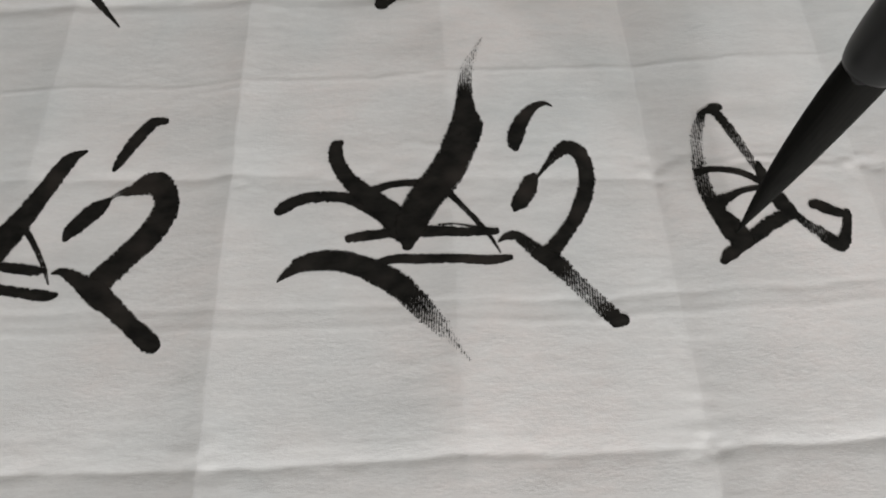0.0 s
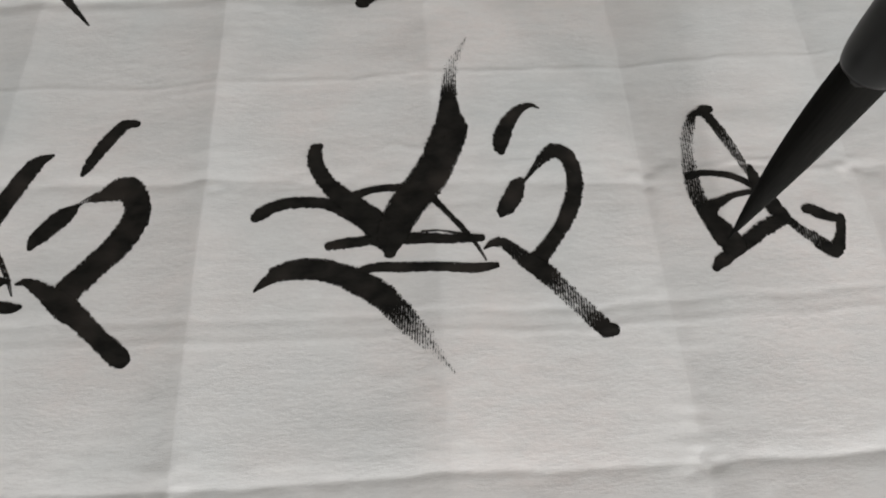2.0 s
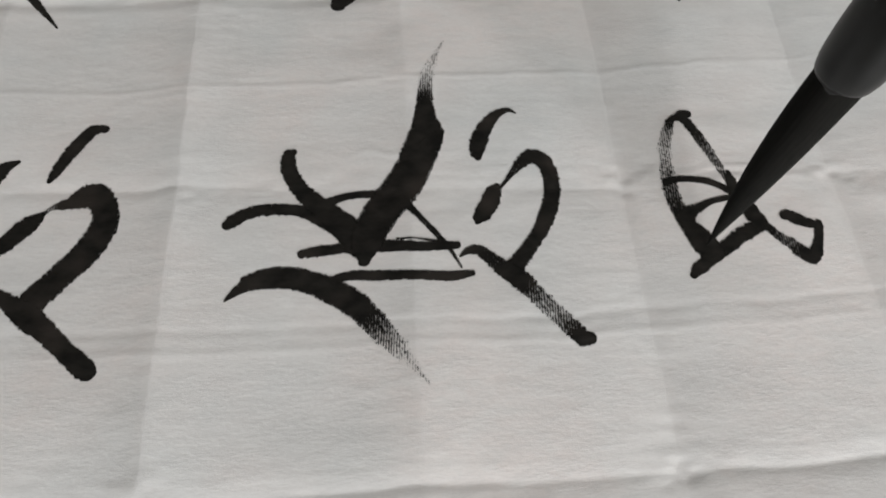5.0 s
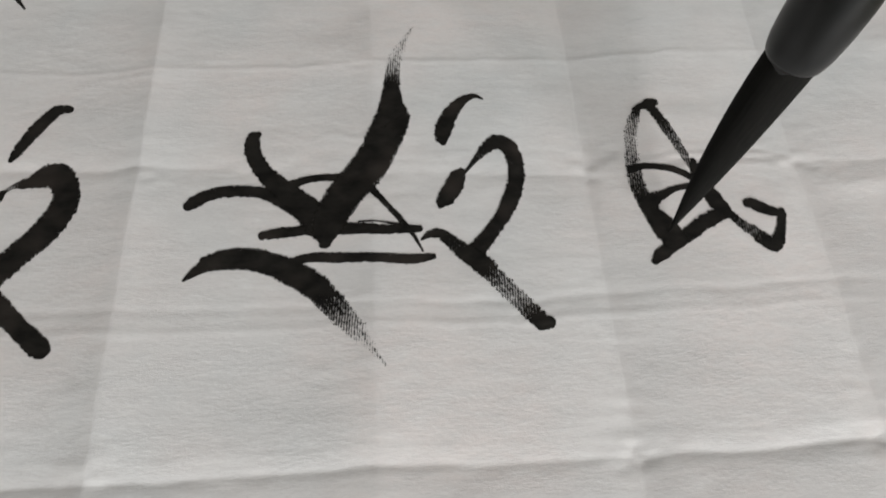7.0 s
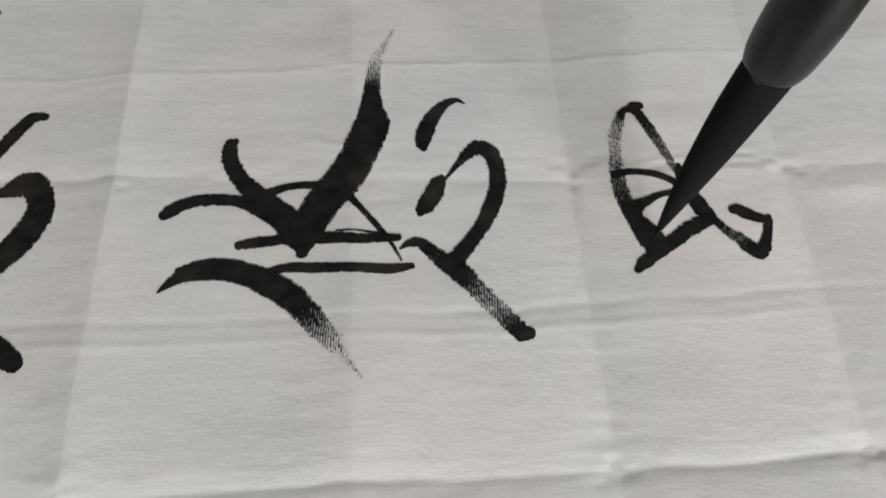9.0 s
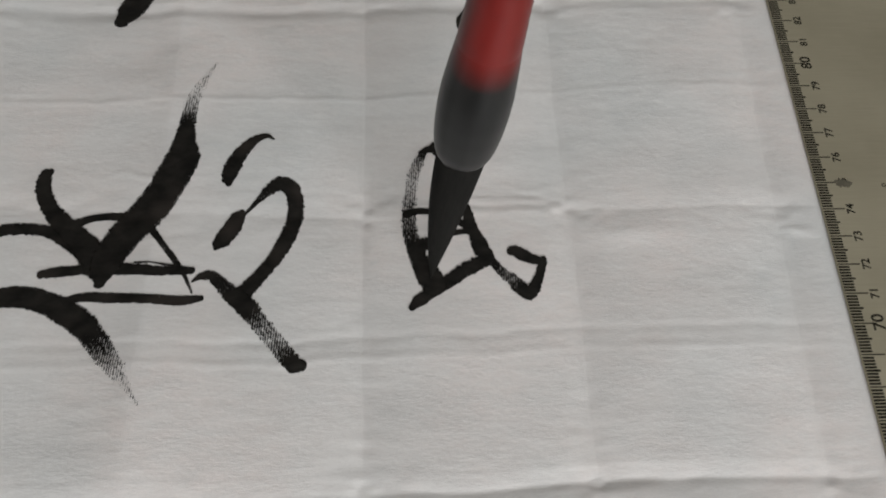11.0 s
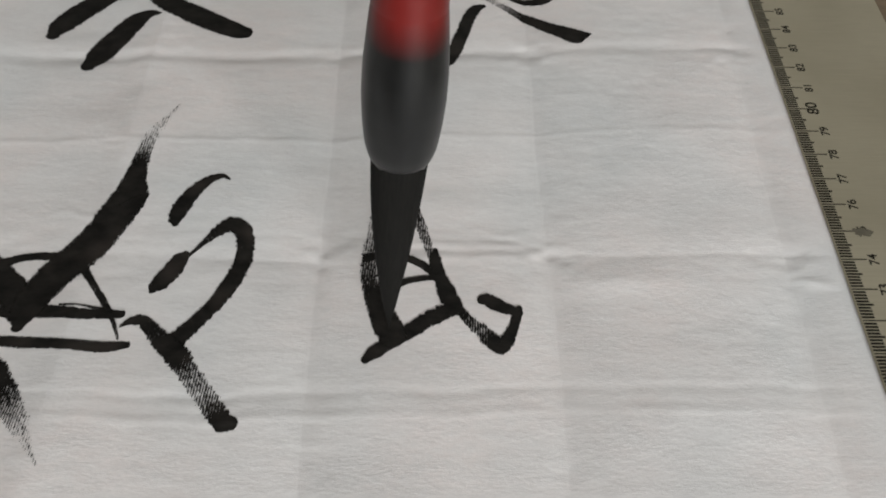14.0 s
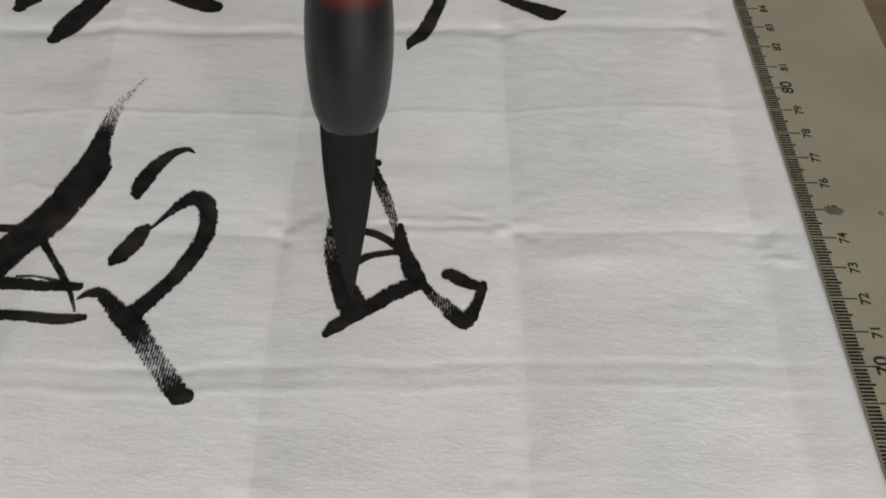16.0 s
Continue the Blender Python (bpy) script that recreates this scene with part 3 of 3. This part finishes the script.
stroke([(-10.85, 12.58, 0.14), (-9.82, 12.52, 0.25), (-8.93, 12.03, 0.31), (-8.27, 11.70, 0.24), (-7.89, 11.60, 0.07)])
stroke([(-7.20, 11.70, 0.12, 0.75), (-6.51, 12.33, 0.12, 0.7), (-5.75, 12.98, 0.10, 0.75)])
# the new character
stroke([(-13.76, -4.31, 0.20), (-13.53, -4.10, 0.37), (-13.10, -3.77, 0.40), (-12.59, -3.46, 0.44), (-12.07, -3.10, 0.45), (-11.46, -2.77, 0.42), (-11.18, -2.64, 0.14)])
stroke([(-13.28, 1.27, 0.16, 0.2), (-13.49, 0.87, 0.30, 0.55), (-13.69, 0.31, 0.38, 0.68), (-13.78, -0.35, 0.39, 0.68), (-13.85, -1.11, 0.43, 0.5), (-13.78, -1.87, 0.49, 0.4), (-13.57, -2.56, 0.53, 0.1), (-13.27, -3.16, 0.77), (-13.05, -3.57, 0.76)])
stroke([(-13.49, 1.22, 0.04), (-13.15, 1.34, 0.26), (-12.90, 1.45, 0.35), (-12.72, 1.48, 0.27)])
stroke([(-12.94, 1.41, 0.33), (-12.63, 0.76, 0.34, 0.25), (-12.39, 0.13, 0.31, 0.5), (-12.15, -0.57, 0.24, 0.55), (-11.96, -1.16, 0.20, 0.6)])
stroke([(-13.91, -1.09, 0.28), (-13.48, -1.00, 0.22), (-12.82, -1.08, 0.23), (-12.31, -1.30, 0.22), (-11.84, -1.68, 0.25)])
stroke([(-11.91, -0.81, 0.13), (-11.90, -1.18, 0.33), (-11.74, -1.79, 0.39), (-11.57, -2.23, 0.52), (-11.40, -2.62, 0.55)])
stroke([(-13.53, -2.27, 0.51), (-13.07, -2.04, 0.28), (-12.61, -1.84, 0.17), (-11.84, -1.73, 0.17)])
stroke([(-11.30, -2.68, 0.27, 0.1), (-10.90, -3.16, 0.30, 0.45), (-10.59, -3.43, 0.40, 0.5), (-10.30, -3.73, 0.46, 0.2), (-10.05, -3.86, 0.46), (-9.77, -3.44, 0.31), (-9.61, -3.00, 0.25), (-9.52, -2.69, 0.16)])
stroke([(-10.56, -2.46, 0.29), (-10.36, -2.48, 0.43), (-9.96, -2.70, 0.36), (-9.54, -2.84, 0.25)])


# ---- the ruler along the paper's edge ----
R_X, R_W, R_T, R_Y0, R_Y1 = 0.06, 4.92, 0.09, -35.0, 40.0


def build_ruler():
    ruler = tagged(new("ruler"), "long satin steel ruler with black centimetre print", "ruler")
    bm = bmesh.new()
    prof = ((R_X, 0.0), (R_W, 0.0), (R_W, R_T - 0.01), (R_W - 0.01, R_T), (R_X + 0.012, R_T), (R_X, R_T - 0.012))
    ends = [[bm.verts.new((x * CM, y * CM, z * CM)) for x, z in prof] for y in (R_Y0, R_Y1)]
    bm.faces.new(ends[0])
    bm.faces.new(ends[1][::-1])
    for i in range(len(prof)):
        j = (i + 1) % len(prof)
        bm.faces.new((ends[0][j], ends[0][i], ends[1][i], ends[1][j]))
    bmesh.ops.recalc_face_normals(bm, faces=bm.faces)
    part("blade", bm, STEEL, ruler)
    z = R_T + 0.003

    def bar(x0, x1, y, half):
        return box(x0 * CM, x1 * CM, (y - half) * CM, (y + half) * CM, (z - 0.004) * CM, (z + 0.001) * CM)

    long_tick = mesh_of("tick", bar(R_X + 0.012, 0.82, 0, 0.021), PRINT)
    for n in range(58, 96):
        tick = new("tick", long_tick)
        tick.parent, tick.location = ruler, (0, (n - 75) * CM, 0)
    verts, faces = [], []
    for n in range(-170, 201):
        if n % 10:
            x1, y, h = (0.54 if n % 5 == 0 else 0.44), n / 10, 0.035
            i = len(verts)
            verts += [((R_X + 0.012) * CM, (y - h) * CM, z * CM), (x1 * CM, (y - h) * CM, z * CM), (x1 * CM, (y + h) * CM, z * CM), ((R_X + 0.012) * CM, (y + h) * CM, z * CM)]
            faces.append((i, i + 1, i + 2, i + 3))
    me = bpy.data.meshes.new("fine_graduation")
    me.from_pydata(verts, [], faces)
    me.materials.append(PRINT)
    marks = tagged(new("fine_graduation", me), "fine black millimetre marks", kind="stuff")
    marks.parent = ruler
    for n in range(58, 96):
        cu = bpy.data.curves.new("number", "FONT")
        cu.body, cu.align_x, cu.align_y = str(n), "CENTER", "CENTER"
        cu.size = (0.55 if n % 10 == 0 else 0.39) * CM
        cu.offset = (0.012 if n % 10 == 0 else 0.010) * CM
        tmp = bpy.data.objects.new("number", cu)
        me = bpy.data.meshes.new_from_object(tmp)
        bpy.data.objects.remove(tmp)
        me.materials.clear()
        me.materials.append(PRINT)
        num = new("number", me)
        num.parent = ruler
        num.matrix_basis = pose((1.04 if n % 10 else 0.91) * CM, (n - 75 + (0.0 if n % 10 else 0.03)) * CM, z * CM, 0, 0, 90)
    bm = bmesh.new()
    bmesh.ops.create_circle(bm, cap_ends=False, radius=0.075 * CM, segments=20)
    inner = bmesh.ops.extrude_edge_only(bm, edges=bm.edges[:])
    for v in [g for g in inner["geom"] if isinstance(g, bmesh.types.BMVert)]:
        v.co *= 0.55
    ring = part("printed_ring", bm, PRINT, ruler)
    ring.location = (2.43 * CM, -0.10 * CM, z * CM)
    # a blot of dried ink on the seventy-fifth mark
    bm = bmesh.new()
    rng = random.Random(9)
    rim = []
    for k in range(48):
        a = math.tau * k / 48
        reach = 1 + 0.16 * math.sin(2 * a + 2.1) + 0.10 * math.sin(5 * a + 0.7) + 0.06 * math.sin(11 * a) + rng.uniform(-0.05, 0.05)
        rim.append(bm.verts.new(((1.02 + 0.27 * reach * math.cos(a)) * CM, (-0.03 + 0.17 * reach * math.sin(a)) * CM, (z + 0.002) * CM)))
    bm.faces.new(rim)
    part("ink_blot", bm, SMUDGE, ruler, "brownish dried ink blot")
    return ruler


build_ruler()


# ---- the brush, its tip on the paper ----
def turned(profile, rings, wave=0.0, top=True):
    """A turned body from (height, radius) pairs in cm; wave: an uneven lower rim."""
    bm = bmesh.new()
    zs, rs = np.array(profile).T
    loops = []
    for k, (zz, rr) in enumerate(zip(zs, rs)):
        loop = []
        for i in range(rings):
            a = math.tau * i / rings
            dz = wave * (math.sin(3 * a + 0.6) + 0.6 * math.sin(7 * a)) if k == 0 else 0.0
            loop.append(bm.verts.new((rr * math.cos(a) * CM, rr * math.sin(a) * CM, (zz + dz) * CM)))
        loops.append(loop)
    for a, b in zip(loops, loops[1:]):
        for i in range(rings):
            j = (i + 1) % rings
            bm.faces.new((a[i], a[j], b[j], b[i]))
    if top:
        bm.faces.new(loops[-1])
    return bm


def smooth_profile(points, n=40):
    z, r = np.array(points).T
    at = np.linspace(z[0], z[-1], n)
    return list(zip(at, np.interp(at, z, r) * 0.5 + 0.25 * (np.interp(at - (z[-1] - z[0]) / n * 1.5, z, r) + np.interp(at + (z[-1] - z[0]) / n * 1.5, z, r))))


TIP = (-13.16, -3.35)
LEAN_X, LEAN_Y = 0.083, 0.085
HAIR_LEN = 7.0


def build_brush():
    brush = tagged(new("calligraphy_brush"), "upright brush, red handle, black horn collar, ink-soaked tip on the paper", "brush")
    z0 = float(height(np.array([TIP[0]]), np.array([TIP[1]]))[0])
    up = Vector((LEAN_X, LEAN_Y, 1)).normalized()
    m = up.to_track_quat("Z", "Y").to_matrix().to_4x4()
    brush.matrix_world = Matrix.Translation((TIP[0] * CM, TIP[1] * CM, (z0 + 0.01) * CM)) @ m
    # the hair: a long cone with fine ridges, its tip bent over to one side
    bm = bmesh.new()
    loops, n = [], 72
    for t in np.linspace(0, 1, 60):
        r = 0.012 + 0.568 * (1 - (1 - t) ** 1.75)
        loop = []
        for i in range(n):
            a = math.tau * i / n
            ridge = 1 + 0.007 * math.sin(23 * a + 2 * math.sin(5 * t)) + 0.006 * math.sin(41 * a + 3 * t)
            loop.append(bm.verts.new(((r * ridge * math.cos(a) + 0.22 * t * (1 - t)) * CM, r * ridge * math.sin(a) * CM, HAIR_LEN * t * CM)))
        loops.append(loop)
    for a, b in zip(loops, loops[1:]):
        for i in range(n):
            j = (i + 1) % n
            bm.faces.new((a[i], a[j], b[j], b[i]))
    bm.faces.new(loops[0][::-1])
    bm.faces.new(loops[-1])
    part("hair_tip", bm, HAIR, brush, "long black ink-soaked hair tip", smooth=True)
    s = HAIR_LEN - 0.15
    horn = brush_material(s + 3.35)
    part("collar", turned([(s, 0.575), (s + 0.02, 0.605)] + smooth_profile([(s + 0.05, 0.625), (s + 0.14, 0.67), (s + 0.35, 0.715), (s + 0.9, 0.758), (s + 1.5, 0.775), (s + 2.1, 0.755), (s + 2.8, 0.69), (s + 3.3, 0.634), (s + 3.55, 0.60)]), 64, wave=0.075, top=False),
         horn, brush, "bulging black horn collar, reddish at its upper end", smooth=True)
    h = s + 3.4
    part("handle", turned(smooth_profile([(h - 0.25, 0.622), (h - 0.1, 0.634), (h + 0.15, 0.622), (h + 0.9, 0.565), (h + 2.5, 0.52), (h + 12.0, 0.50), (h + 13.4, 0.44), (h + 13.6, 0.25)], 70), 48), horn, brush, "red lacquered handle", smooth=True)
    return brush


build_brush()
